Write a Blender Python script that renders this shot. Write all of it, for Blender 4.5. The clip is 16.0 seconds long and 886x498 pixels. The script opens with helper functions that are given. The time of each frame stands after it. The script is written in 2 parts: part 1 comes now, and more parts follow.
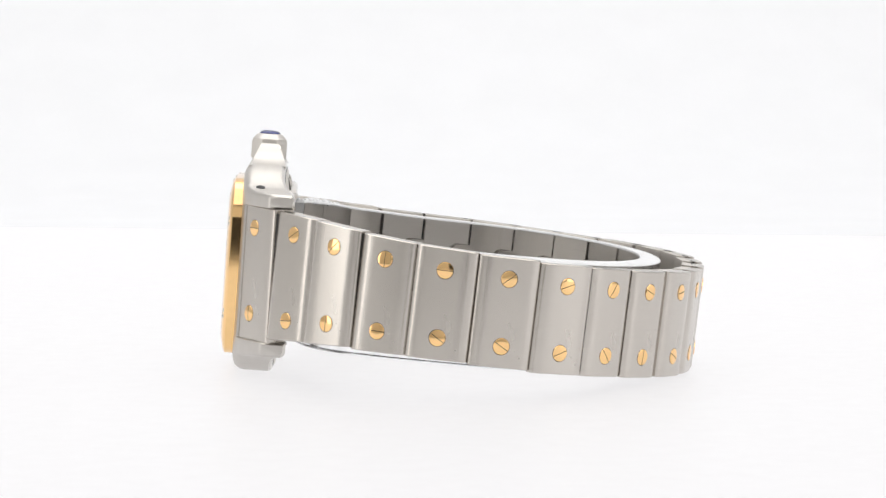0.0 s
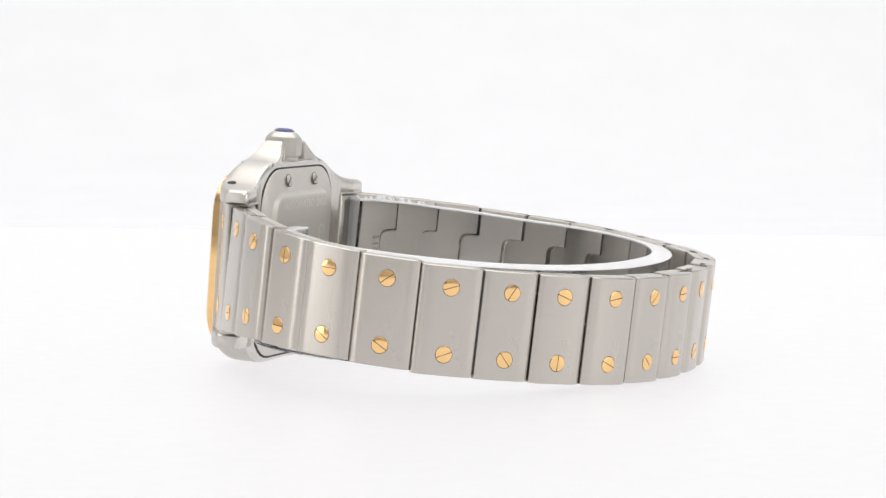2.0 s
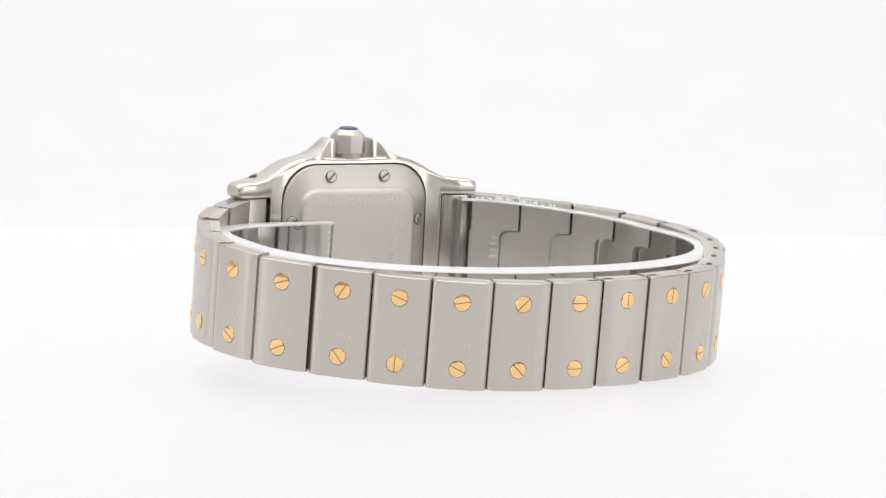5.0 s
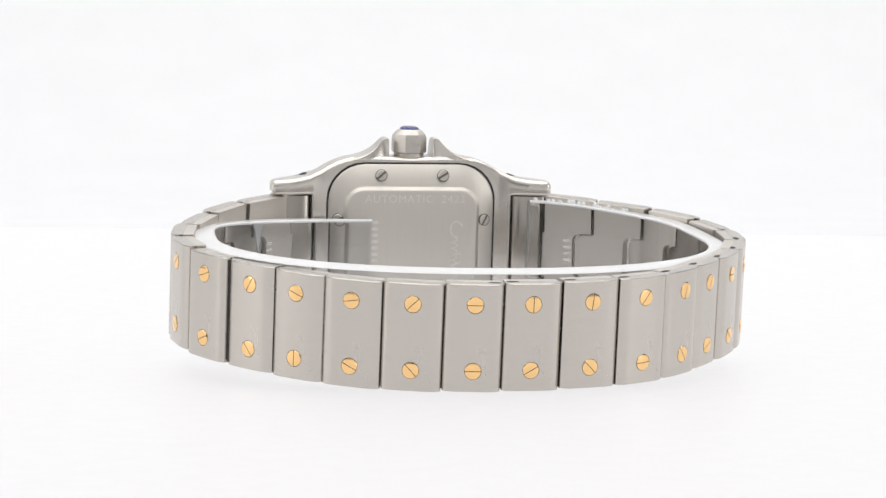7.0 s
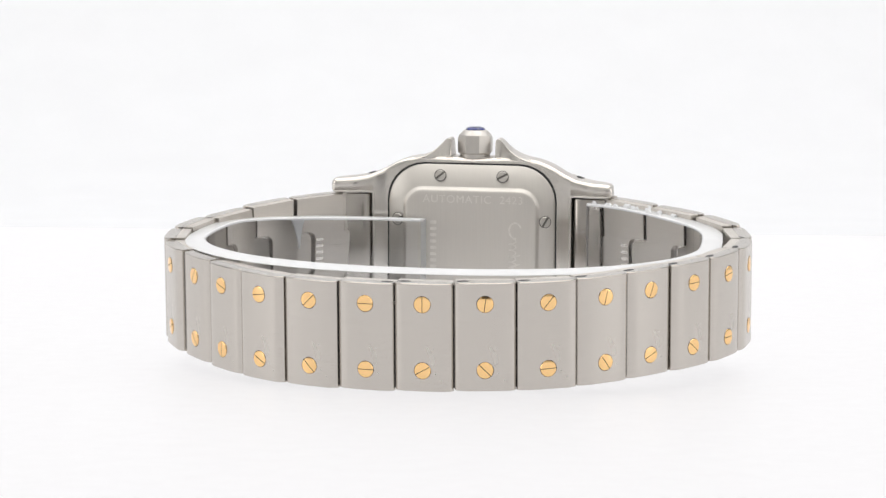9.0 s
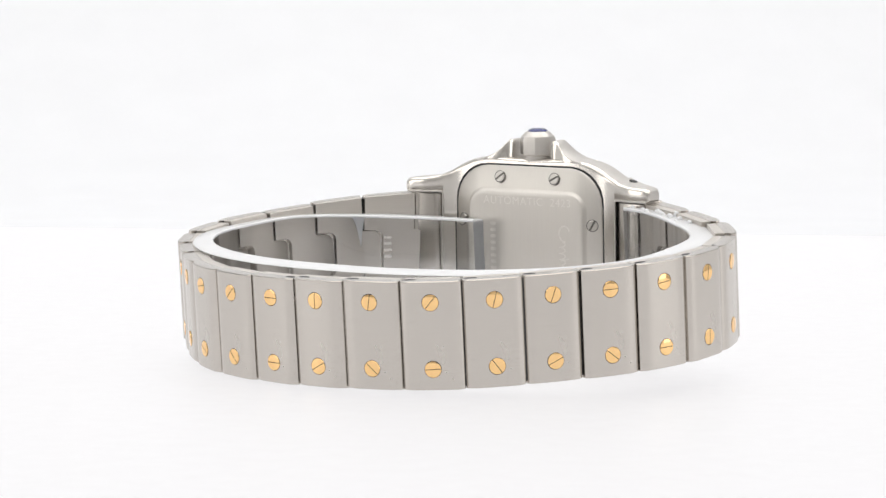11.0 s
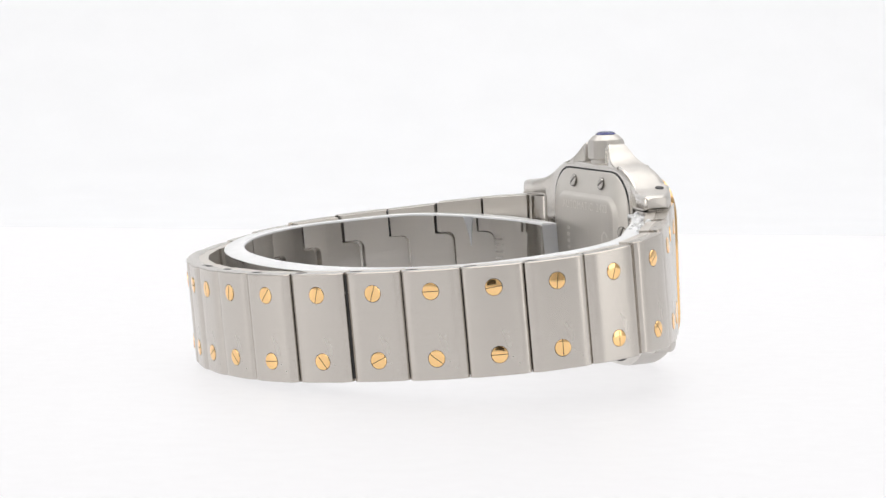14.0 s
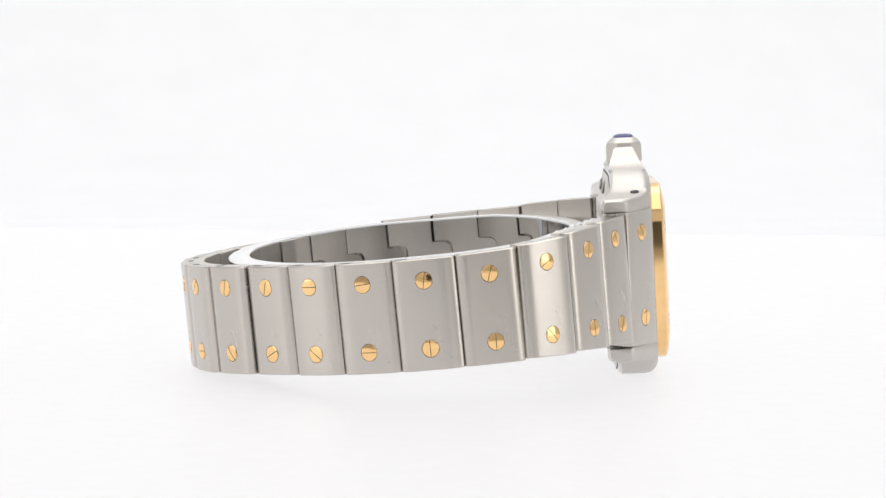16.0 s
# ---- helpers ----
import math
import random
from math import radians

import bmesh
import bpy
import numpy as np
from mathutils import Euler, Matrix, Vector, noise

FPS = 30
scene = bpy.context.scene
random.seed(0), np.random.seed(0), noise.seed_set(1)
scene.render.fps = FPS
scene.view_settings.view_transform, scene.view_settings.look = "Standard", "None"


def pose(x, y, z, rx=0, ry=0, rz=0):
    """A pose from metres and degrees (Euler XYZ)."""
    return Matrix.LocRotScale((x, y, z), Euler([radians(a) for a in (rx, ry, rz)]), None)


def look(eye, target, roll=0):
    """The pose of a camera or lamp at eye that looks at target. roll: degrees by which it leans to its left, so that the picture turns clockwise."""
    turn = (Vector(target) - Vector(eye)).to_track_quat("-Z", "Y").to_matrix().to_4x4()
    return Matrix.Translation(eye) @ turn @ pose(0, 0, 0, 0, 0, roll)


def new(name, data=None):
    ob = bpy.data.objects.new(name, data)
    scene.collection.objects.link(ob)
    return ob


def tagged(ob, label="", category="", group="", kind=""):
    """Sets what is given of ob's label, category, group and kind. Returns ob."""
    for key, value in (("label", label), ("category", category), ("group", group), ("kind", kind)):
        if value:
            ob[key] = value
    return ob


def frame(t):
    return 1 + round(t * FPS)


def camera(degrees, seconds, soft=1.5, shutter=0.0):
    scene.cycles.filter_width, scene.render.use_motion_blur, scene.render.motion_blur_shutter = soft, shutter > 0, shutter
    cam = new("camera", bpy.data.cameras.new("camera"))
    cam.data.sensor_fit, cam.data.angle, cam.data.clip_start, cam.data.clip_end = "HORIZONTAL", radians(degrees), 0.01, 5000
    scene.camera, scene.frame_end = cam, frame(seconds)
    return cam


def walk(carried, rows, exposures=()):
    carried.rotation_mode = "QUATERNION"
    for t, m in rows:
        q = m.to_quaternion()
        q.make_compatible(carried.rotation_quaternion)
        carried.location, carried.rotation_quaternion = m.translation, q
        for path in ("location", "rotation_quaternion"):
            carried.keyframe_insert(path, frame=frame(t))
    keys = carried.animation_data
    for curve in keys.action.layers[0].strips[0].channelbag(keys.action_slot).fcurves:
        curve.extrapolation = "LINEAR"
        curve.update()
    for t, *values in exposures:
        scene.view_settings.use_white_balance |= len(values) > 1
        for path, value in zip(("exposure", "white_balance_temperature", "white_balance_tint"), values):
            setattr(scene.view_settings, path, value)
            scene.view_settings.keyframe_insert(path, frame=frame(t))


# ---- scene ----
MM = 0.001

# the camera stands still before a slowly turning table
cam = camera(17.438, 16.0, soft=1.42)
EYE = Vector((-0.0003, -0.33419, 0.03863))
TILT = 0.07491
VIEW = look(EYE, EYE + Vector((0, math.cos(TILT), -math.sin(TILT))), 0.595)
walk(cam, [(0.0, VIEW), (16.0, VIEW)])

# the watch's own axes on the table at the middle of the turn
REST = Matrix(((0.995391, -0.094543, 0.015937, -0.00227),
               (0.095715, 0.989499, -0.108312, 0.02050),
               (-0.005522, 0.109334, 0.993986, 0.01190),
               (0, 0, 0, 1)))


def turn_at(t):
    """How far the table has turned at t seconds, in radians."""
    u = (t - 7.6) * 0.1
    return -2.00095 * u - 0.00416 * u * u + 0.00167 * u ** 3


# ---- light: a white photo tent with a large softbox above and two beside the camera ----
world = bpy.data.worlds.new("world")
scene.world = world
world.use_nodes = True
world.node_tree.nodes["Background"].inputs[0].default_value = (0.95, 0.97, 1.0, 1)
world.node_tree.nodes["Background"].inputs[1].default_value = 0.07


def softbox(name, eye, target, sx, sy, watts, colour=(1, 0.985, 0.96)):
    data = bpy.data.lights.new(name, "AREA")
    data.shape, data.size, data.size_y, data.energy, data.color = "RECTANGLE", sx, sy, watts, colour
    ob = new(name, data)
    ob.matrix_world = look(Vector(eye), Vector(target))
    return ob


softbox("softbox_top", (0, -0.12, 0.68), (0, -0.119, 0), 0.9, 1.3, 4.1)
softbox("softbox_left", (-0.56, -0.185, 0.20), (0, 0, 0.03), 0.17, 0.5, 0.46)
softbox("softbox_right", (0.55, -0.215, 0.20), (0, 0, 0.03), 0.17, 0.5, 0.43)
# added lamp with no known source, brightens the paper sweep
softbox("softbox_back", (0, 0.22, 0.64), (0, 0.46, 0.0), 1.2, 0.36, 1.02, (0.975, 0.985, 1))


# ---- materials ----
def material(name):
    m = bpy.data.materials.new(name)
    m.use_nodes = True
    nt = m.node_tree
    return m, nt, nt.nodes["Principled BSDF"]


def node(nt, kind, **values):
    n = nt.nodes.new(kind)
    for k, v in values.items():
        n.inputs[k].default_value = v
    return n


def grain(nt, bsdf, stretch, scale, strength, rough_lo, rough_hi, base, spread=0.08):
    """Fine drawn lines and soft blotches: bump, roughness and a little colour."""
    co = nt.nodes.new("ShaderNodeTexCoord")
    mp = node(nt, "ShaderNodeMapping", Scale=stretch)
    nt.links.new(co.outputs["Object"], mp.inputs["Vector"])
    fine = node(nt, "ShaderNodeTexNoise", Scale=scale, Detail=3.0)
    nt.links.new(mp.outputs["Vector"], fine.inputs["Vector"])
    blot = node(nt, "ShaderNodeTexNoise", Scale=350.0, Detail=2.0)
    nt.links.new(co.outputs["Object"], blot.inputs["Vector"])
    rough = node(nt, "ShaderNodeMapRange")
    rough.inputs["To Min"].default_value, rough.inputs["To Max"].default_value = rough_lo, rough_hi
    nt.links.new(blot.outputs["Fac"], rough.inputs["Value"])
    nt.links.new(rough.outputs["Result"], bsdf.inputs["Roughness"])
    ramp = nt.nodes.new("ShaderNodeValToRGB")
    lo, hi = ramp.color_ramp.elements
    lo.position, hi.position = 0.3, 0.7
    lo.color = (*[c * (1 - spread) for c in base], 1)
    hi.color = (*[min(1, c * (1 + spread)) for c in base], 1)
    nt.links.new(fine.outputs["Fac"], ramp.inputs["Fac"])
    nt.links.new(ramp.outputs["Color"], bsdf.inputs["Base Color"])
    bump = node(nt, "ShaderNodeBump", Strength=strength, Distance=0.00002)
    nt.links.new(fine.outputs["Fac"], bump.inputs["Height"])
    nt.links.new(bump.outputs["Normal"], bsdf.inputs["Normal"])


def metal(name, base, stretch, scale, strength, lo, hi, spread=0.06):
    m, nt, b = material(name)
    b.inputs["Metallic"].default_value = 1.0
    grain(nt, b, stretch, scale, strength, lo, hi, base, spread)
    return m


STEEL = metal("brushed_steel", (0.595, 0.558, 0.515), (20, 300, 900), 5.0, 0.0, 0.24, 0.29, 0.016)
# satin copy of the link steel, lightened to lift the shaded inside
STEEL_IN = metal("lifted_satin_steel", (0.650, 0.612, 0.565), (40, 900, 2200), 5.0, 0.006, 0.38, 0.46, 0.02)
END_STEEL = metal("end_link_steel", (0.511, 0.479, 0.444), (40, 900, 2200), 5.0, 0.006, 0.18, 0.26, 0.02)
# dark steel tone carries the shade of the caseback screw recesses
SHADED_SEAT = metal("shaded_seat_steel", (0.20, 0.19, 0.175), (200, 200, 200), 5.0, 0.03, 0.4, 0.5, 0.02)
CASE_STEEL = metal("case_steel", (0.625, 0.597, 0.562), (200, 200, 200), 5.0, 0.03, 0.38, 0.46, 0.02)
POLISHED = metal("polished_steel", (0.731, 0.700, 0.658), (200, 200, 200), 5.0, 0.02, 0.17, 0.25, 0.03)
BACK_STEEL = metal("caseback_steel", (0.745, 0.713, 0.668), (2200, 900, 50), 4.0, 0.03, 0.42, 0.50, 0.015)
GOLD = metal("polished_gold", (0.992, 0.645, 0.304), (200, 200, 200), 5.0, 0.05, 0.06, 0.12, 0.03)
ENGRAVED = metal("engraved_steel", (0.86, 0.83, 0.79), (300, 300, 300), 6.0, 0.3, 0.5, 0.6)
# near-black colour stands in for the shade inside holes, seats and groove
m, nt, b = material("dark_hole")
b.inputs["Base Color"].default_value, b.inputs["Roughness"].default_value = (0.03, 0.03, 0.03, 1), 0.6
DARK = m
m, nt, b = material("blue_spinel")
b.inputs["Base Color"].default_value, b.inputs["Roughness"].default_value = (0.012, 0.022, 0.17, 1), 0.12
b.inputs["Coat Weight"].default_value = 0.5
BLUE = m
m, nt, b = material("clear_plastic")
b.inputs["Base Color"].default_value = (0.985, 0.99, 0.995, 1)
b.inputs["Roughness"].default_value, b.inputs["IOR"].default_value = 0.04, 1.46
b.inputs["Transmission Weight"].default_value = 1.0
CLEAR = m
# white carries light caught in the clear rim; torn lumps are whitish themselves
m, nt, b = material("whitened_plastic")
grain(nt, b, (1, 1, 1), 900.0, 0.1, 0.18, 0.28, (0.96, 0.965, 0.98), 0.01)
b.inputs["IOR"].default_value, b.inputs["Transmission Weight"].default_value = 1.46, 0.15
WHITENED = m
m, nt, b = material("saw_cut_plastic")
grain(nt, b, (1, 1, 1), 900.0, 0.2, 0.4, 0.5, (0.93, 0.95, 0.975), 0.02)
b.inputs["IOR"].default_value, b.inputs["Transmission Weight"].default_value = 1.46, 0.72
END = m
m, nt, b = material("dial_white")
b.inputs["Base Color"].default_value, b.inputs["Roughness"].default_value = (0.8, 0.79, 0.75, 1), 0.4
DIAL = m
# added glow over a dark base colour: table stays white, shadows faint
m, nt, b = material("glowing_sheet")
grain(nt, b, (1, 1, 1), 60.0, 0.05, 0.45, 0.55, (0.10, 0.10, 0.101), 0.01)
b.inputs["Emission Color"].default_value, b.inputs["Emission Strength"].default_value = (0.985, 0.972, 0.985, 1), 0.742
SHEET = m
m, nt, b = material("white_paper")
grain(nt, b, (1, 1, 1), 60.0, 0.05, 0.7, 0.8, (0.842, 0.850, 0.872), 0.01)
PAPER = m
m, nt, b = material("tent_cloth")
grain(nt, b, (1, 1, 1), 900.0, 0.1, 0.8, 0.9, (0.80, 0.795, 0.785), 0.02)
CLOTH = m
m, nt, b = material("grey_table")
grain(nt, b, (1, 1, 1), 200.0, 0.1, 0.5, 0.6, (0.62, 0.615, 0.61), 0.04)
TABLE = m


# ---- mesh helpers, in millimetres ----
def mesh_of(name, bm, mat, smooth=True, sharp=35):
    bmesh.ops.recalc_face_normals(bm, faces=bm.faces)
    bmesh.ops.scale(bm, vec=(MM, MM, MM), verts=bm.verts)
    for f in bm.faces:
        f.smooth = smooth
    for e in bm.edges:
        if len(e.link_faces) == 2 and e.calc_face_angle(0) > radians(sharp):
            e.smooth = False
    me = bpy.data.meshes.new(name)
    bm.to_mesh(me)
    bm.free()
    me.materials.append(mat)
    return me


def part(name, bm, mat, parent, label="", m=None, sharp=35):
    me = bm if isinstance(bm, bpy.types.Mesh) else mesh_of(name, bm, mat, True, sharp)
    ob = new(name, me)
    ob.parent = parent
    if m is not None:
        ob.matrix_basis = m
    return tagged(ob, label)


def loft(bm, rings, caps=True):
    """Skin between closed rings of equal count."""
    rows = [[bm.verts.new(p) for p in r] for r in rings]
    n = len(rows[0])
    for a, b in zip(rows, rows[1:]):
        for i in range(n):
            bm.faces.new((a[i], a[(i + 1) % n], b[(i + 1) % n], b[i]))
    if caps:
        bm.faces.new(rows[0][::-1])
        bm.faces.new(rows[-1])
    return rows


def round_rect(a0, a1, b0, b1, r, steps=4):
    """Corners of a rectangle in two axes, rounded; r: one radius or four (a1b1, a0b1, a0b0, a1b0)."""
    rr = r if isinstance(r, (tuple, list)) else (r,) * 4
    out = []
    for k, (ca, cb) in enumerate(((a1, b1), (a0, b1), (a0, b0), (a1, b0))):
        q = rr[k]
        ma = ca - q if ca == a1 else ca + q
        mb = cb - q if cb == b1 else cb + q
        for s in range(steps + 1):
            w = math.pi / 2 * (k + s / steps)
            out.append((ma + q * math.cos(w), mb + q * math.sin(w)))
    return out


def lerp_table(rows, x):
    """Smooth value from rows (x, value)."""
    if x <= rows[0][0]:
        return rows[0][1]
    for (x0, v0), (x1, v1) in zip(rows, rows[1:]):
        if x <= x1:
            u = (x - x0) / (x1 - x0)
            return v0 + (v1 - v0) * u
    return rows[-1][1]


# ---- the setting ----
def setting():
    # white table top with an added glow, as if backlit
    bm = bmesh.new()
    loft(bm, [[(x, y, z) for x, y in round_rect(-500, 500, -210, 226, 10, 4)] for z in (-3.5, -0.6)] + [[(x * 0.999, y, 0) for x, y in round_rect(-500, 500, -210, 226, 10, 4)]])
    tagged(new("ground", mesh_of("ground", bm, SHEET)), "white table top under the watch with an added glow", "table", kind="structure")
    # paper sweep behind it
    bm = bmesh.new()
    prof = [(232, -3)] + [(332 + 200 * math.sin(w), 197 - 200 * math.cos(w)) for w in [math.pi / 2 * k / 12 for k in range(0, 13)]] + [(532, 760)]
    rows = [[bm.verts.new((x, y, z)) for y, z in prof] for x in (-800, -400, 0, 400, 800)]
    for a, b_ in zip(rows, rows[1:]):
        for i in range(len(prof) - 1):
            bm.faces.new((a[i], b_[i], b_[i + 1], a[i + 1]))
    tagged(new("backdrop", mesh_of("backdrop", bm, PAPER)), "seamless white paper sweep behind the lit table", "backdrop", kind="structure")
    bm = bmesh.new()
    loft(bm, [[(x, y, z) for x, y in ((-820, -916), (820, -916), (820, 660), (-820, 660))] for z in (-20, -4)])
    tagged(new("floor", mesh_of("floor", bm, TABLE, False)), "matte grey studio table under the lit sheet", "table", kind="structure")

    def slab(name, x0, x1, y0, y1, z0, z1, label):
        bm = bmesh.new()
        loft(bm, [[(x0, y0, z), (x1, y0, z), (x1, y1, z), (x0, y1, z)] for z in (z0, z1)])
        o = new(name, mesh_of(name, bm, CLOTH, False))
        tagged(o, label, "wall" if name != "ceiling" else "ceiling", kind="structure")

    slab("wall_west", -820, -804, -900, 640, -5, 760, "white cloth side of the photo tent")
    slab("wall_east", 804, 820, -900, 640, -5, 760, "white cloth side of the photo tent")
    slab("wall_south", -820, 820, -916, -902, -5, 760, "white cloth front of the photo tent")
    slab("wall_north", -820, 820, 642, 656, -5, 760, "white cloth back of the photo tent")
    slab("ceiling", -820, 820, -916, 656, 762, 776, "white cloth roof of the photo tent")


setting()


def film_camera():
    """The dark camera behind the viewpoint, which the polished gold mirrors."""
    bm = bmesh.new()
    loft(bm, [[(x, y, z) for x, z in round_rect(-46, 46, 2, 66, 8, 4)] for y in (-352, -350)] + [[(x * 1.02, -430, z) for x, z in round_rect(-46, 46, 2, 66, 8, 4)]])
    body = mesh_of("camera_body", bm, DARK)
    stand = new("video_camera")
    tagged(stand, "black video camera standing before the lit table", "camera")
    part("camera_body", body, DARK, stand)
    bm = bmesh.new()
    loft(bm, [[(x, y, z) for x, y in round_rect(-30, 30, -425, -356, 6, 3)] for z in (-4, 4)])
    part("base_plate", bm, TABLE, stand)


film_camera()

# ---- the watch ----
watch = new("wristwatch")
watch.empty_display_size = 0.02
tagged(watch, "steel and gold wristwatch lying on its side, crown up", "wristwatch")

# plan of the bracelet: middle of each link's outer face, x and y, from one side of the case round to the other
LINKS = [(-14.05, 1.47), (-20.07, -2.79), (-25.06, -7.18), (-28.72, -12.62), (-31.41, -18.94), (-31.68, -25.74), (-29.43, -32.17),
         (-25.16, -37.52), (-20.82, -42.02), (-15.52, -46.1), (-9.37, -48.69), (-2.87, -50.06), (3.39, -50.44), (10.06, -49.89),
         (16.53, -47.91), (22.13, -44.07), (26.45, -39.33), (30.59, -34.37), (33.87, -28.56), (35.6, -22.06), (34.95, -15.21),
         (32.13, -9.17), (26.57, -4.61), (20.73, -1.38), (15.3, 1.59)]
HALF = [7.25, 6.95, 6.4, 6.1] + [5.85] * 17 + [6.1, 6.45, 6.9, 7.25]
RISE = [0.01, 0.1, 0.21, 0.1, 0.1, -0.01, -0.23, -0.35, -0.44, -0.42, -0.35, -0.21, -0.07,
         0.09, 0.12, 0.13, 0.08, 0.05, 0.05, 0.04, 0.05, 0.17, 0.19, 0.14, 0.16]
THICK = 2.6
# near the case the edges are less rounded, and the links sway with it, in degrees
EDGES = {0: (0.3, 0.35), 1: (0.4, 0.9), 2: (0.55, 1), 22: (1, 0.55), 23: (0.9, 0.4), 24: (0.35, 0.3)}
SWAY = {1: 1.9, 2: 0.9, 21: -0.8, 22: -1.5, 23: -1.8}
# how the slots of the upper and the lower screws lean, in degrees
SLOT_UP = [0, 30, 45, 90, 0, 40, 20, 60, -20, 10, 45, 0, 90, 82, 50, 75, 70, 0, 5, 80, 72, 30, 75, -60, -60]
SLOT_LOW = [95, 5, 85, 0, -30, -30, 25, -50, 88, -25, -45, 0, 30, -45, 2, -55, 25, -40, 0, 90, 88, -50, 90, 60, 80]


def screw_mesh(r):
    """Slotted gold screw head; the slot is a real cut between two half heads."""
    bm = bmesh.new()
    half_slot = 0.035
    n = 14
    for sgn in (1, -1):
        w0 = math.asin(half_slot / r)
        arc = [(r * math.cos(w), sgn * r * math.sin(w)) for w in [w0 + (math.pi - 2 * w0) * k / n for k in range(n + 1)]]
        rings = []
        for q, y in ((1.0, -0.4), (1.0, -0.02), (0.95, 0.05), (0.75, 0.075), (0.4, 0.092), (0.12, 0.096)):
            ring = []
            for x, z in arc:
                zz = max(abs(z) * q, half_slot) * sgn
                ring.append((x * q, y, zz))
            rings.append(ring)
        loft(bm, rings)
    bm2 = [(r * math.cos(2 * math.pi * i / 24), r * math.sin(2 * math.pi * i / 24)) for i in range(24)]
    loft(bm, [[(x * 0.99, y, z * 0.99) for x, z in bm2] for y in (-0.42, -0.1)])
    return mesh_of("screw", bm, GOLD, True, 30)


SCREW = screw_mesh(0.9)
bm = bmesh.new()
loft(bm, [[(rr * math.cos(2 * math.pi * i / 24), y, rr * math.sin(2 * math.pi * i / 24)) for i in range(24)] for rr, y in ((0.93, -0.3), (0.93, 0.0))])
SOCKET = mesh_of("screw_seat", bm, DARK)


def link_mesh(ahead, behind, hw0, hw1, toward, tongue, bends, drop=0.0, round_a=1.0, round_b=1.0):
    """One bracelet link: domed outer plate, inner side strips and a tongue that reaches into its neighbour.
    Along X the band, Y outwards, Z across; toward: the side on which the case lies.
    The plate reaches behind the screws by one length and ahead of them by another; its ends follow half the bend at each joint; drop lowers it across;
    round_a, round_b: how far its two edges are rounded off."""
    bm = bmesh.new()
    length, mid = ahead + behind, (ahead - behind) / 2
    h = length / 2
    outer = [(-h, -0.90), (-h + 0.04, -0.60), (-h + 0.20, -0.40), (-h + 0.5, -0.23), (-h + 0.85, -0.11), (-h + 1.25, -0.045), (-1.4, -0.012), (0, 0)]
    outer = [(x, y * round_b) for x, y in outer] + [(-x, y * round_a) for x, y in outer[-2::-1]]
    low = -THICK + 1.1

    def width(x):
        return hw0 + (hw1 - hw0) * (x + h) / length

    slope = [math.tan(max(0.0, w_) / 2) for w_ in bends]
    ring_top, rings = outer + [(h - 0.02 + low * slope[0], low), (-h + 0.02 - low * slope[1], low)], []
    for zf, inset in ((-1, 0.14), (-1, 0.0), (1, 0.0), (1, 0.14)):
        rings.append([(x + mid, y - (0.10 if inset and y > low else 0), zf * (width(x) - (0 if inset else 0.10)) - drop) for x, y in ring_top])
    loft(bm, rings)
    # inner plate: its middle is shifted towards the case and reaches into the neighbour's notch
    d, zt, r = tongue, 2.62, 0.95
    near, far = slope if toward > 0 else slope[::-1]
    bend = [(math.sin(u), math.cos(u)) for u in [math.pi / 2 * k / 5 for k in range(6)]]

    def across(x):
        return width(toward * x) - 0.03

    def plan(y):
        e, f = h - 0.03 + y * near, h - 0.03 + y * far
        if not d:
            return [(e, across(e)), (e, -across(e)), (-f, -across(-f)), (-f, across(-f))]
        half = [(e, across(e)), (e, zt + 0.02)] + [(e + d - r + r * p, zt - 0.1 - r + r * q) for p, q in bend]
        notch = [(-f + d - r + r * p, zt + 0.08 - r + r * q) for p, q in reversed(bend)] + [(-f, zt + 0.08), (-f, across(-f))]
        return half + [(x, -z) for x, z in reversed(half)] + [(x, -z) for x, z in reversed(notch)] + notch

    inner = bmesh.new()
    loft(inner, [[(toward * x + mid, y, z - drop) for x, z in plan(y)] for y in (low + 0.02, -THICK)])
    return mesh_of("link", bm, STEEL, True, 28), mesh_of("inner_plate", inner, STEEL_IN, True, 28)


bm = bmesh.new()
loft(bm, [[(0.72 * math.cos(2 * math.pi * i / 18), 0.34 * math.sin(2 * math.pi * i / 18), z) for i in range(18)] for z in (-0.25, 0.012)])
PIN = mesh_of("pin_hole", bm, DARK)


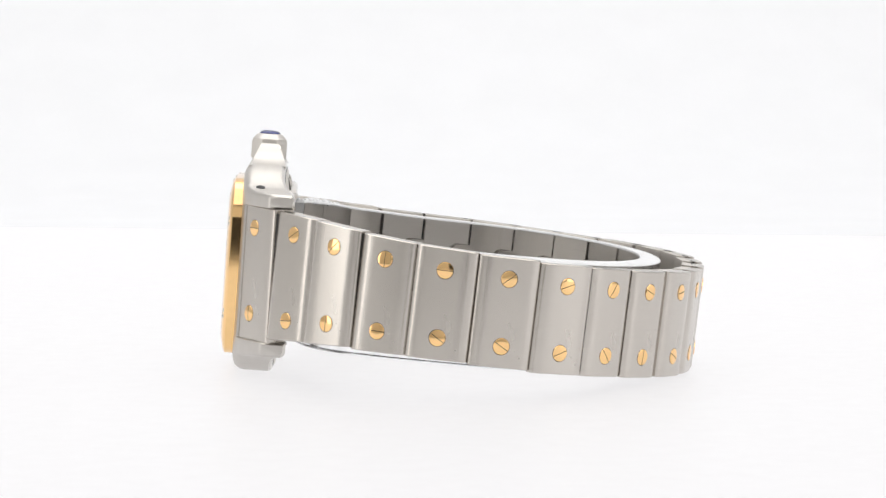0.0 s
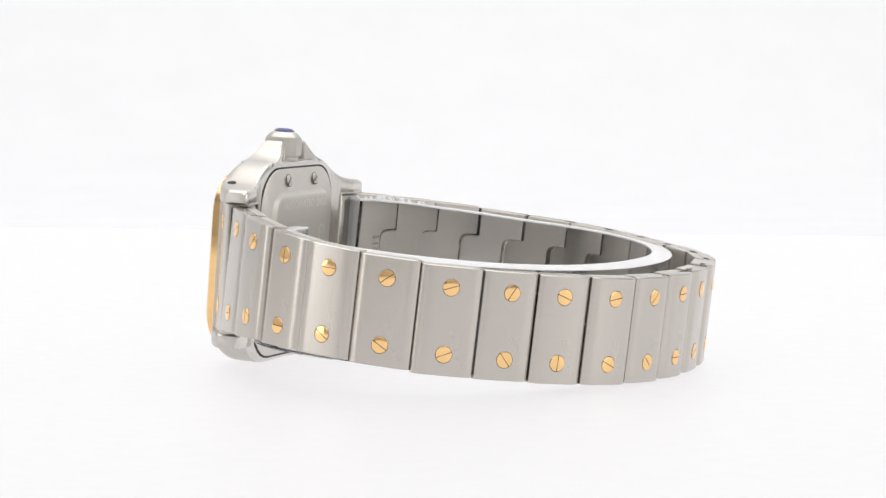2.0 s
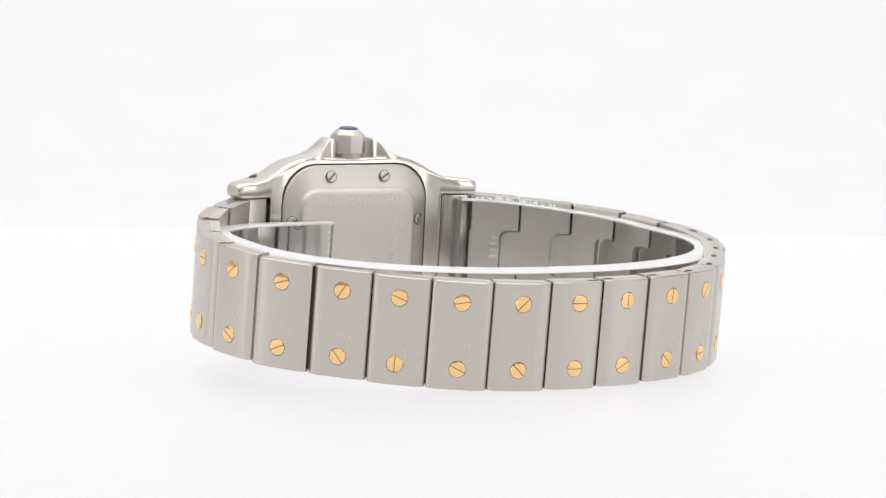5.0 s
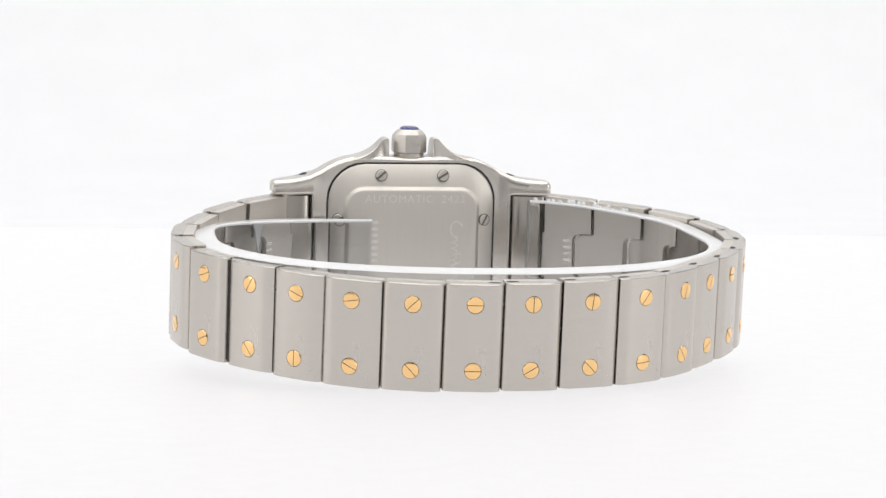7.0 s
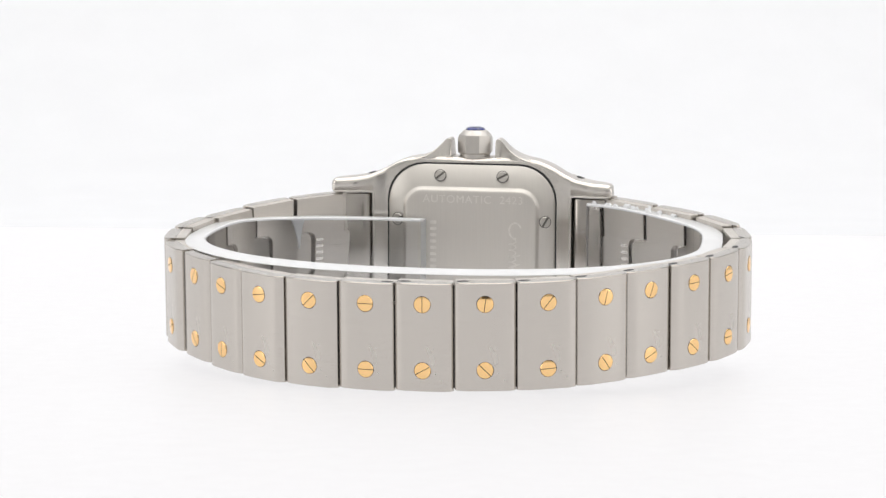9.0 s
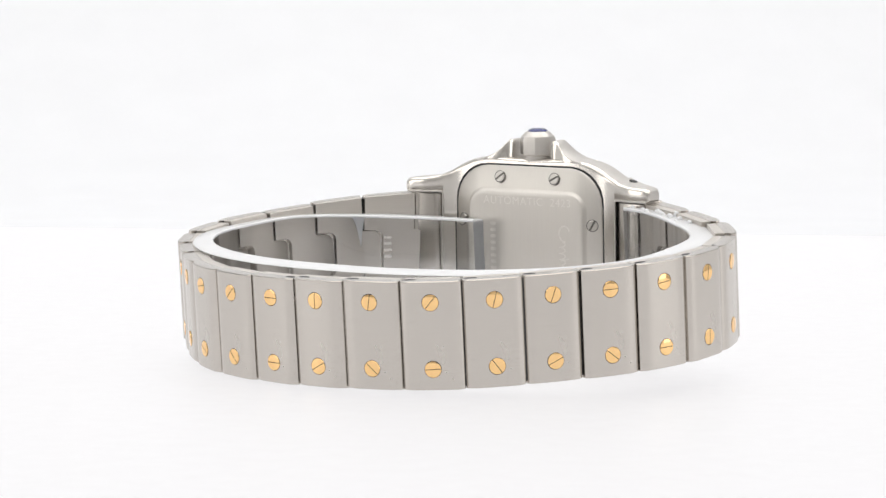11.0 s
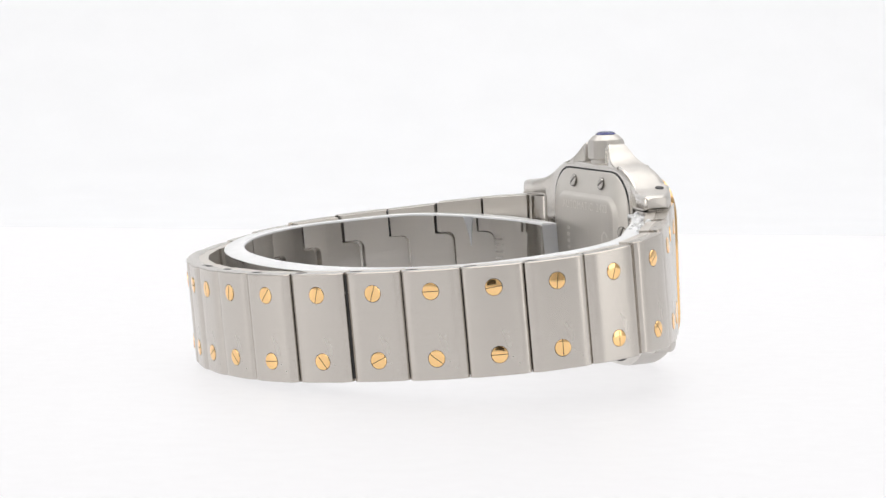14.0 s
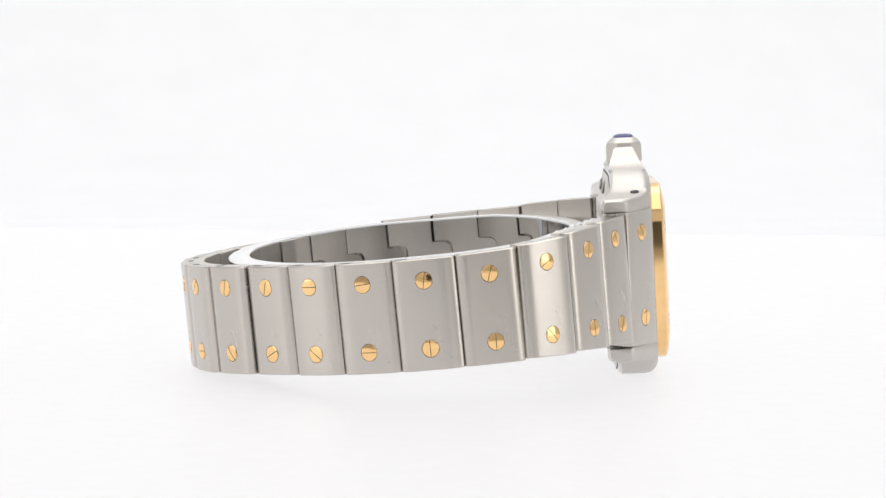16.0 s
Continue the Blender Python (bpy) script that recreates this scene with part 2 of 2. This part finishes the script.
def bracelet():
    rnd = random.Random(7)
    n = len(LINKS)

    def way(i):
        if i == 0:
            return Vector((-0.86, -0.52, 0)).normalized()
        if i == n - 1:
            return Vector((-0.86, 0.52, 0)).normalized()
        return (Vector((*LINKS[i + 1], 0)) - Vector((*LINKS[i - 1], 0))).normalized()

    for i in range(n):
        p = Vector((*LINKS[i], 0))
        along = way(i)
        gaps = [(LINKS[j][0] - LINKS[i][0], LINKS[j][1] - LINKS[i][1]) for j in (i - 1, i + 1) if 0 <= j < n]
        reach = [math.hypot(*g) / 2 - 0.10 for g in gaps]
        if i == 0:
            reach = [2.95] + reach
        if i == n - 1:
            reach = reach + [2.95]
        # the end pieces fill the space up to their neighbour
        if i in (0, 1):
            reach[i == 0] += 0.3 if i == 0 else -0.18
        ahead, behind = reach
        # +X of the link runs back along the row so that +Y points outwards and Z stays up
        xa = -along
        ya = Vector((0, 0, 1)).cross(xa)
        m = Matrix(((xa.x, ya.x, 0, p.x * MM), (xa.y, ya.y, 0, p.y * MM), (0, 0, 1, RISE[i] * MM), (0, 0, 0, 1)))
        if i in (0, n - 1):
            m = pose(0, 0, 0, -2.8, 0, 0) @ m
        lean = rnd.uniform(-0.7, 0.7)
        m = m @ pose(0, 0, 0, 0, SWAY.get(i, 0), lean)
        before = (HALF[max(i - 1, 0)] + HALF[i]) / 2
        after = (HALF[min(i + 1, n - 1)] + HALF[i]) / 2
        bends = [way(j).cross(way(j + 1)).z if 0 <= j < n - 1 else 0.0 for j in (i - 1, i)]
        toward = 1 if i <= n // 2 else -1
        # +X side is the one of the smaller index
        tongue = 2.4 if 0 < i < n - 1 and i not in (11, 12) else 0.0
        drop = 0.3 if i in (0, n - 1) else 0.0
        outer_me, inner_me = link_mesh(ahead, behind, after + drop, before + drop, toward, tongue, bends, drop, *EDGES.get(i, (1, 1)))
        ob = part("link", outer_me, STEEL, watch, "brushed steel bracelet link with two gold screws", m)
        part("inner_plate", inner_me, STEEL_IN, ob, "satin steel inner plate")
        zs = HALF[i] - (2.5 if i in (0, 24) else 2.27)
        if i in (1, 2, 3, 21, 22, 23):
            zs = HALF[i] - 2.25
        for s in (1, -1):
            at = pose(0, 0, s * zs * MM, 0, SLOT_UP[i] if s > 0 else SLOT_LOW[i], 0)
            part("screw_seat", SOCKET, DARK, ob, "", Matrix.Translation((0, 0.004 * MM, s * zs * MM)))
            part("screw", SCREW, GOLD, ob, "polished gold slotted screw", Matrix.Translation((0, 0.02 * MM, 0)) @ at @ pose(0, 0, 0, rnd.uniform(-1.5, 2.8), 0, rnd.uniform(-3, 3)))
        if i < n - 1:
            # pin closes the see-through joint; its near-black colour makes the seam dark
            bm = bmesh.new()
            w = after - (0.9 if i in (0, n - 2) else 0.3)
            loft(bm, [[(0.4 * math.cos(2 * math.pi * k / 10), 0.4 * math.sin(2 * math.pi * k / 10), z) for k in range(10)] for z in (-w, w)])
            part("hinge_pin", bm, DARK, ob, "near-black hinge pin that closes the joint and darkens the seam", pose(-(behind + 0.07) * MM, -1.25 * MM, 0))
        if i == 11 or 12 <= i <= 20:
            side = -1 if i == 11 else 1
            part("pin_hole", PIN, DARK, ob, "dark pin hole", pose((ahead - 0.95 if side > 0 else 0.95 - behind) * MM, -1.25 * MM, (HALF[i]) * MM))


bracelet()

# worn marks stamped into the inner plates next to the case
for link in [o for o in watch.children if o.name.split(".")[0] == "link"]:
    if (link.matrix_basis.translation.xy - Vector(LINKS[1]) * MM).length < 0.001 or (link.matrix_basis.translation.xy - Vector(LINKS[23]) * MM).length < 0.001:
        bm = bmesh.new()
        for k in range(4):
            loft(bm, [[(x, y, z) for x, z in round_rect(-0.5, 0.5, 1.6 - 0.8 * k, 1.95 - 0.8 * k, 0.12, 2)] for y in (-THICK + 0.05, -THICK - 0.02)])
        part("stamped_mark", bm, POLISHED, link, "row of small stamped marks")


# the case and its end links lean a little forwards against the bracelet
LEAN = pose(0, 0, -0.0002, -2.8, 0, 0)
# case: height of its upper edge and of its front and back faces along the band's direction
TOP = [(0, 11.75), (5.0, 11.9), (6.6, 11.85), (8.0, 11.6), (9.6, 11.05), (11.2, 10.1), (12.8, 9.42), (14.5, 9.15), (16.2, 9.05), (17.05, 8.95), (17.3, 8.7)]
FRONT = [(0, 3.15), (10.8, 3.1), (12.0, 2.85), (13.4, 2.3), (15.0, 1.45), (16.2, 0.65), (17.0, 0.1), (17.3, -0.25)]
BACK = [(0, -1.5), (10.45, -1.5), (11.3, -1.72), (12.5, -2.1), (14.5, -2.7), (16.4, -2.85), (17.05, -2.8), (17.3, -2.55)]


def case_body():
    bm = bmesh.new()
    # middle block
    rings = []
    for k in range(25):
        x = -12.2 + 24.4 * k / 24
        t, f, q = lerp_table(TOP, abs(x)), lerp_table(FRONT, abs(x)), lerp_table(BACK, abs(x))
        rings.append([(x, a, b_) for a, b_ in round_rect(q, f, -t + 0.15, t, (1.4, 0.65, 0.65, 1.4), 5)])
    loft(bm, rings)
    return bm


def lug_bm(sx, sz):
    """One lug, curving down past the band."""
    bm = bmesh.new()
    rings = []
    for k in range(17):
        x = 12.05 + (17.3 - 12.05) * (k / 16) ** 0.85
        t, f, q = lerp_table(TOP, x), lerp_table(FRONT, x), lerp_table(BACK, x)
        lo = 7.4 if x < 17.05 else 7.6
        r = min(0.65, (f - q) / 2 - 0.02, (t - lo) / 2 - 0.02)
        rings.append([(sx * x, a, sz * b_) for a, b_ in round_rect(q, f, lo, t, (r, r, 0.12, 0.12), 4)])
    loft(bm, rings)
    return bm


def guard_bm(sx):
    """One of the two shoulders that flank the crown."""
    bm = bmesh.new()
    rings = []
    for x, low_top in ((2.45, 13.5), (2.5, 13.7), (2.65, 13.83), (2.95, 13.82), (3.2, 13.68), (3.5, 13.4), (3.8, 13.1), (4.1, 12.83), (4.5, 12.53), (5.0, 12.24), (5.6, 11.98), (6.3, 11.78), (6.9, 11.66)):
        top = low_top + 0.1 * (low_top - 11.6)
        u = max(0.0, (top - 11.6) / 2)
        hw = 2.15 - 0.85 * u
        base, back_y = 10.9, -1.93
        ring = []
        for a, b_ in ((back_y, base), (2.35, base), (2.2, 11.6), (hw, top - 0.22), (hw * 0.95, top - 0.07), (hw * 0.82, top), (-hw * 0.82, top), (-hw * 0.95, top - 0.07), (-hw, top - 0.22), (max(back_y, -hw * 1.1), 11.65)):
            ring.append((sx * (x + 0.28), a + 0.5, b_))
        rings.append(ring)
    loft(bm, rings)
    return bm


case = part("case", case_body(), CASE_STEEL, watch, "polished steel case with curved lugs", LEAN, sharp=40)
for sx in (1, -1):
    for sz in (1, -1):
        part("lug", lug_bm(sx, sz), CASE_STEEL, case, sharp=40)
    part("crown_guard", guard_bm(sx), CASE_STEEL, case, sharp=40)

# the edges round the back of the case are polished, its flanks are satin
for ob in [case] + [c for c in case.children if c.name.split(".")[0] in ("lug", "crown_guard")]:
    ob.data.materials.append(POLISHED)
    for f in ob.data.polygons:
        if f.normal.y < -0.3:
            f.material_index = 1

# small hole in the flank of each lug
bm = bmesh.new()
loft(bm, [[(0.5 * math.cos(2 * math.pi * i / 18), 0.5 * math.sin(2 * math.pi * i / 18), z) for i in range(18)] for z in (-0.4, 0.03)])
HOLE = mesh_of("lug_hole", bm, DARK)
for sx in (1, -1):
    part("lug_hole", HOLE, DARK, case, "dark round lug hole", pose(sx * 13.05 * MM, 1.1 * MM, 9.46 * MM, 0, sx * 17, 0))


def caseback():
    bm = bmesh.new()
    rings = []
    for x, z, r, y in ((10.35, 11.0, 4.6, -1.3), (10.35, 11.0, 4.6, -1.5), (10.15, 10.8, 4.5, -1.72), (8.5, 8.3, 2.5, -2.1), (8.38, 8.18, 2.4, -2.15), (8.14, 7.94, 2.2, -2.46), (8.04, 7.84, 2.1, -2.54), (7.9, 7.7, 2.0, -2.588), (7.6, 7.4, 1.8, -2.6)):
        rings.append([(a, y, b_) for a, b_ in round_rect(-x, x, -z, z, r, 7)])
    loft(bm, rings)
    return bm


back = part("caseback", caseback(), BACK_STEEL, watch, "brushed steel caseback with engraved lettering", LEAN, sharp=50)
bm = bmesh.new()
loft(bm, [[(a, y, b_) for a, b_ in round_rect(-x, x, -x - 0.65, x + 0.65, 4.6, 7)] for x, y in ((10.5, -1.2), (10.5, -1.56))])
part("caseback_groove", bm, DARK, watch, "", LEAN)


def back_screw():
    bm = bmesh.new()
    for sgn in (1, -1):
        arc = [(0.66 * math.cos(w), sgn * 0.66 * math.sin(w)) for w in [0.2 + (math.pi - 0.4) * k / 10 for k in range(11)]]
        loft(bm, [[(x * q, y, z * (q if abs(z) > 0.15 else 1)) for x, z in arc] for q, y in ((1, -0.3), (1, 0.03), (0.85, 0.13))])
    loft(bm, [[(0.64 * math.cos(2 * math.pi * i / 18), y, 0.64 * math.sin(2 * math.pi * i / 18)) for i in range(18)] for y in (-0.3, -0.02)])
    return mesh_of("back_screw", bm, CASE_STEEL)


BS = back_screw()
# dark ring painted in place of the recess shade round each head
bm = bmesh.new()
loft(bm, [[(0.745 * math.cos(2 * math.pi * i / 18), y, 0.745 * math.sin(2 * math.pi * i / 18)) for i in range(18)] for y in (-0.3, 0.02)])
BSEAT = mesh_of("back_screw_seat", bm, SHADED_SEAT)
for (x, z, ang) in ((-3.85, 9.62, 40), (3.85, 9.62, 30), (-9.15, 4.2, 20), (9.15, 4.2, 60), (-9.15, -4.2, 10), (9.15, -4.2, 75), (-3.85, -9.62, 0), (3.85, -9.62, 50)):
    # the head faces backwards, square to the sloping rim
    tilt_x = 14 if abs(z) > 8 else 0
    tilt_z = 0 if tilt_x else 17
    face = pose(x * MM, -2.04 * MM, z * MM, (tilt_x if z > 0 else -tilt_x), 0, 180 + (tilt_z if x > 0 else -tilt_z))
    part("back_screw_seat", BSEAT, SHADED_SEAT, back, "", face)
    part("back_screw", BS, CASE_STEEL, back, "slotted steel screw", face @ pose(0, 0, 0, 0, ang, 0))


def lettering(body, size, m, parent, label):
    cu = bpy.data.curves.new("engraving", "FONT")
    cu.body, cu.size, cu.align_x, cu.align_y, cu.extrude = body, size * MM, "CENTER", "CENTER", 0.01 * MM
    cu.space_character = 1.12
    tmp = new("engraving", cu)
    bpy.context.view_layer.update()
    me = bpy.data.meshes.new_from_object(tmp.evaluated_get(bpy.context.evaluated_depsgraph_get()))
    bpy.data.objects.remove(tmp)
    me.materials.clear()
    me.materials.append(ENGRAVED)
    ob = new("engraving", me)
    ob.parent, ob.matrix_basis = parent, m
    tagged(ob, label)


lettering("AUTOMATIC  2423", 1.35, pose(0.3 * MM, -2.612 * MM, 6.75 * MM, 90, 0, 0), back, "engraved model lettering")


def bars(spots, name, label):
    bm = bmesh.new()
    for x, z, w, h in spots:
        loft(bm, [[(a, y, b_) for a, b_ in round_rect(x - w / 2, x + w / 2, z - h / 2, z + h / 2, min(w, h) * 0.3, 2)] for y in (-2.5, -2.62)])
    part(name, bm, ENGRAVED, back, label)


bars([(-4.6, 3.9 - 0.78 * k, 0.8, 0.4) for k in range(8)], "engraved_number", "row of small engraved marks")


def stroke(bm, path, w):
    """A raised line of width w along points (x, z)."""
    for (x0, z0), (x1, z1) in zip(path, path[1:]):
        d = Vector((x1 - x0, z1 - z0)).normalized() * w / 2
        q = ((x0 + d.y, z0 - d.x), (x1 + d.y + d.x, z1 - d.x + d.y), (x1 - d.y + d.x, z1 + d.x + d.y), (x0 - d.y, z0 + d.x))
        loft(bm, [[(x, y, z) for x, z in q] for y in (-2.5, -2.62)])


bm = bmesh.new()
stroke(bm, [(5.55 + 0.75 * math.cos(w), 3.1 + 0.95 * math.sin(w)) for w in [radians(20 + 23 * k) for k in range(12)]], 0.2)
stroke(bm, [(5.25 + 0.42 * math.sin(k * 0.9), 2.0 - 0.105 * k + 0.13 * math.cos(k * 0.9)) for k in range(48)], 0.15)
for z in (-0.2, -1.3):
    stroke(bm, [(5.0, z), (6.1, z + 0.28)], 0.18)
part("engraved_emblem", bm, ENGRAVED, back, "engraved slanted flourish")


def bezel_bm():
    bm = bmesh.new()
    rings = []
    for x, z, r, y in ((11.0, 9.75, 4.3, 2.75), (11.2, 9.95, 4.5, 3.05), (11.2, 9.95, 4.5, 4.2), (10.9, 9.65, 4.2, 4.42), (9.0, 8.2, 2.4, 4.75), (8.6, 7.8, 2.2, 4.7), (8.5, 7.7, 2.2, 4.4)):
        rings.append([(a, y, b_) for a, b_ in round_rect(-x, x, -z, z, r, 8)])
    loft(bm, rings)
    return bm


bezel = part("bezel", bezel_bm(), GOLD, watch, "polished yellow gold bezel with screws", LEAN @ pose(0, -0.00015, 0.0001), sharp=28)
for x, z in ((-10.2, 5.2), (-10.2, -5.2), (10.2, 5.2), (10.2, -5.2), (-4.5, 9.1), (4.5, 9.1), (-4.5, -9.1), (4.5, -9.1)):
    face = pose(x * MM, 4.42 * MM, z * MM, 0, 0, (-15 if x > 0 else 15) if abs(x) > 8 else 0)
    part("bezel_screw", BS, CASE_STEEL, bezel, "steel bezel screw", face)
bm = bmesh.new()
loft(bm, [[(a, y, b_) for a, b_ in round_rect(-x, x, -z, z, 2.2, 8)] for x, z, y in ((8.48, 7.68, 4.45), (8.48, 7.68, 4.7), (8.2, 7.4, 4.78))])
part("crystal", bm, CLEAR, watch, "clear flat crystal over the dial", LEAN @ pose(0, -0.00015, 0.0001))
bm = bmesh.new()
loft(bm, [[(a, y, b_) for a, b_ in round_rect(-8.4, 8.4, -7.6, 7.6, 2.2, 8)] for y in (4.0, 4.4)])
part("dial", bm, DIAL, watch, "", LEAN @ pose(0, -0.00015, 0.0001))


def crown_bm():
    bm = bmesh.new()
    n = 8
    rings = []
    off = math.pi / 8
    for r, z, blend in ((1.85, 11.0, 1), (1.85, 12.12, 1), (2.0, 12.17, 0.3), (2.18, 12.35, 0), (2.18, 14.05, 0), (2.02, 14.45, 0.4), (1.48, 14.95, 1), (1.25, 15.05, 1)):
        ring = []
        for k in range(n * 4):
            w = 2 * math.pi * k / (n * 4) + off
            local = (w - off) % (2 * math.pi / n) - math.pi / n
            flat = math.cos(math.pi / n) / math.cos(local)
            rad = r * (flat + (1 - flat) * blend) * 1.0
            ring.append((rad * math.cos(w), 0.65 + rad * math.sin(w), z))
        rings.append(ring)
    loft(bm, rings)
    return bm


crown = part("crown", crown_bm(), CASE_STEEL, watch, "faceted steel winding crown", LEAN, sharp=22)
bm = bmesh.new()
loft(bm, [[(r * math.cos(2 * math.pi * i / 24), 0.65 + r * math.sin(2 * math.pi * i / 24), z) for i in range(24)] for r, z in ((1.22, 14.9), (1.22, 15.1), (1.05, 15.3), (0.7, 15.42), (0.2, 15.46))])
part("cabochon", bm, BLUE, crown, "dark blue cabochon")


def sweep(bm, path, r):
    """A round bar of radius r along points in space."""
    rings = []
    for k, p in enumerate(path):
        d = (Vector(path[min(k + 1, len(path) - 1)]) - Vector(path[max(k - 1, 0)])).normalized()
        u = d.cross(Vector((0, 1, 0))).normalized()
        v = u.cross(d)
        rings.append([Vector(p) + u * r * math.cos(w) + v * r * math.sin(w) for w in [2 * math.pi * i / 8 for i in range(8)]])
    loft(bm, rings)


# solid inner halves of the two end links, between the lugs, with the lip round each opening
for sx in (1, -1):
    bm = bmesh.new()
    rings = []
    for x, f, q in ((12.52, 1.6, 1.5), (12.58, 1.5, 1.75), (12.75, 1.4, 1.95), (13.1, 1.2, 2.15), (13.6, 0.9, 2.26), (14.6, 0.3, 2.38), (15.8, -0.4, 2.5), (16.3, -0.8, 2.5), (16.5, -1.0, 2.4), (16.58, -1.1, 2.1)):
        rings.append([(sx * x, a, b_) for a, b_ in round_rect(-q, f, -7.15, 7.15, 0.15, 2)])
    loft(bm, rings)
    part("end_link", bm, END_STEEL, watch, "satin steel end link between the lugs", LEAN)
    # added plug: near-black block gives the open gap its shade
    bm = bmesh.new()
    gap = 17.1 if sx > 0 else 16.75
    loft(bm, [[(sx * x, y, z) for x, y in round_rect(gap - 0.55, gap + 0.55, -1.9, -0.9, 0.2, 2)] for z in (-6.9, 6.9)])
    part("hinge_block", bm, DARK, watch, "near-black filler block for the shaded gap by the end link", LEAN)
    bm = bmesh.new()
    sweep(bm, [(sx * gap, -1.95, -7.0), (sx * gap, -1.95, 7.0)], 0.14)
    part("spring_bar", bm, CASE_STEEL, watch, "thin steel spring bar", LEAN)
    bm = bmesh.new()
    along = [(16.9, 7.42), (15.5, 7.42), (14.0, 7.42), (13.0, 7.42), (12.5, 7.38), (12.33, 7.3), (12.25, 7.1), (12.25, 6.0)]
    along += [(x, -z) for x, z in reversed(along)]
    sweep(bm, [(sx * x, lerp_table(BACK, x) - 0.02, z) for x, z in along], 0.13)
    part("opening_lip", bm, CASE_STEEL, case, "", sharp=60)


# folding clasp blade inside the back of the bracelet
def clasp_bm():
    bm = bmesh.new()
    rings = []
    for k in range(15):
        x = -9.0 + 22 * k / 14
        y = -47.7 + 0.012 * (x - 2) ** 2
        rings.append([(x, y + a, b_) for a, b_ in round_rect(0, 0.7, -3.4, 3.4, 0.2, 2)])
    loft(bm, rings)
    return bm


part("clasp_blade", clasp_bm(), STEEL_IN, watch, "curved steel folding clasp blade")


# ---- the clear cuff on which the watch is displayed ----


# height of the cuff's upper rim and of its foot from its one end round to the other, by share of the way
RIM = [(0.0, 6.7), (0.06, 6.4), (0.12, 5.95), (0.2, 5.65), (0.28, 5.7), (0.5, 5.9), (0.72, 5.75), (0.82, 5.5), (0.9, 4.95), (1.0, 4.55)]
FOOT = [(0.0, -5.2), (0.25, -5.6), (0.5, -5.85), (0.65, -6.0), (0.75, -6.3), (0.85, -6.85), (0.93, -7.4), (1.0, -7.6)]
cuff = new("display_cuff")
cuff.empty_display_size = 0.02
tagged(cuff, "clear plastic C-shaped cuff inside the steel bracelet", "watch stand")


def cuff_at(k):
    """Outer and inner edge of the cuff's plan, top and foot, at the share k of its way round."""
    w = radians(78) + radians(-341) * k
    c, s = math.cos(w), math.sin(w)
    ex = 2 / (2.1 + (1.3 if c > 0 else 0.9) * min(1, max(0, 4 * abs(c) * s)))

    def at(a, b_):
        return Vector((1.65 + a * math.copysign(abs(c) ** ex, c), -24.2 + b_ * math.copysign(abs(s) ** ex, s)))
    # one end springs outwards towards the case, the other stops a little short
    a0, a1 = max(0.0, 1 - k / 0.09) ** 1.5, max(0.0, 1 - (1 - k) / 0.06)
    po = at(30.85, 20.9) + Vector((1.55, 1.8)) * a0 + Vector((-1.05, -0.2)) * a1
    pi_ = at(28.5, 18.5) + Vector((2.25, 2.5)) * a0 + Vector((-1.8, 0.45)) * a1
    return po, pi_, lerp_table(RIM, k), lerp_table(FOOT, k)


def cuff_strip(section, k0=0.0, k1=1.0, n=110):
    """Sweep a closed section of (share across, z) given by section(top, foot)."""
    bm = bmesh.new()
    rings = []
    for k in range(n + 1):
        po, pi_, top, low = cuff_at(k0 + (k1 - k0) * k / n)
        rings.append([(*(po + (pi_ - po) * u), z) for u, z in section(top, low)])
    loft(bm, rings)
    return bm


part("cuff_wall", cuff_strip(lambda t, l: ((0.07, l), (0, l + 0.15), (0, t - 0.2), (1, t - 0.2), (1, l + 0.15), (0.93, l))), CLEAR, cuff, sharp=30)
wall = cuff.children[0]
wall.data.materials.append(END)
for f in wall.data.polygons:
    if len(f.vertices) == 6:
        f.material_index = 1
# rim of the clear cuff, its brightness put into a near-opaque white
part("cuff_rim", cuff_strip(lambda t, l: ((0, t - 0.195), (0, t - 0.15), (0.07, t - 0.05), (0.93, t + 0.12), (1, t), (1, t - 0.195))), WHITENED, cuff, "cuff rim whitened to carry the light it catches", sharp=30)
# torn lumps of plastic left on the rim near one end
rnd = random.Random(3)
bm = bmesh.new()
for k in range(16):
    po, pi_, top, low = cuff_at(0.004 + 0.0058 * k + rnd.uniform(-0.002, 0.002))
    p = po + (pi_ - po) * rnd.uniform(0.1, 0.8)
    made = bmesh.ops.create_icosphere(bm, subdivisions=2, radius=rnd.uniform(0.22, 0.46) * (0.7 if k > 9 else 1))
    for v in made["verts"]:
        v.co = v.co * (1 + 0.35 * noise.noise(v.co * 3 + Vector((k, 0, 0)))) + Vector((p.x, p.y, top + 0.08))
part("torn_edge", bm, WHITENED, cuff, "torn whitish edge of the plastic", sharp=60)
# whitish wedge-shaped mark in the wall
bm = bmesh.new()
rings = []
for z, half in ((0.0, 0.0085), (0.9, 0.005), (1.9, 0.0028), (2.8, 0.0013), (3.6, 0.0003)):
    corners = []
    for k, u in ((0.9 - half, 0.9), (0.9 + half * 0.7, 0.9), (0.9 + half * 0.7, 1.03), (0.9 - half, 1.03)):
        po, pi_, top, low = cuff_at(k)
        corners.append((*(po + (pi_ - po) * u), top - 0.1 - z))
    rings.append(corners)
loft(bm, rings)
part("chip_mark", bm, END, cuff, "whitish wedge-shaped mark in the plastic", sharp=60)


def motions():
    times = [0.5 * k for k in range(33)]
    walk(watch, [(t, Matrix.Rotation(turn_at(t), 4, "Z") @ REST) for t in times])
    walk(cuff, [(t, Matrix.Rotation(turn_at(t), 4, "Z") @ REST) for t in times])


motions()
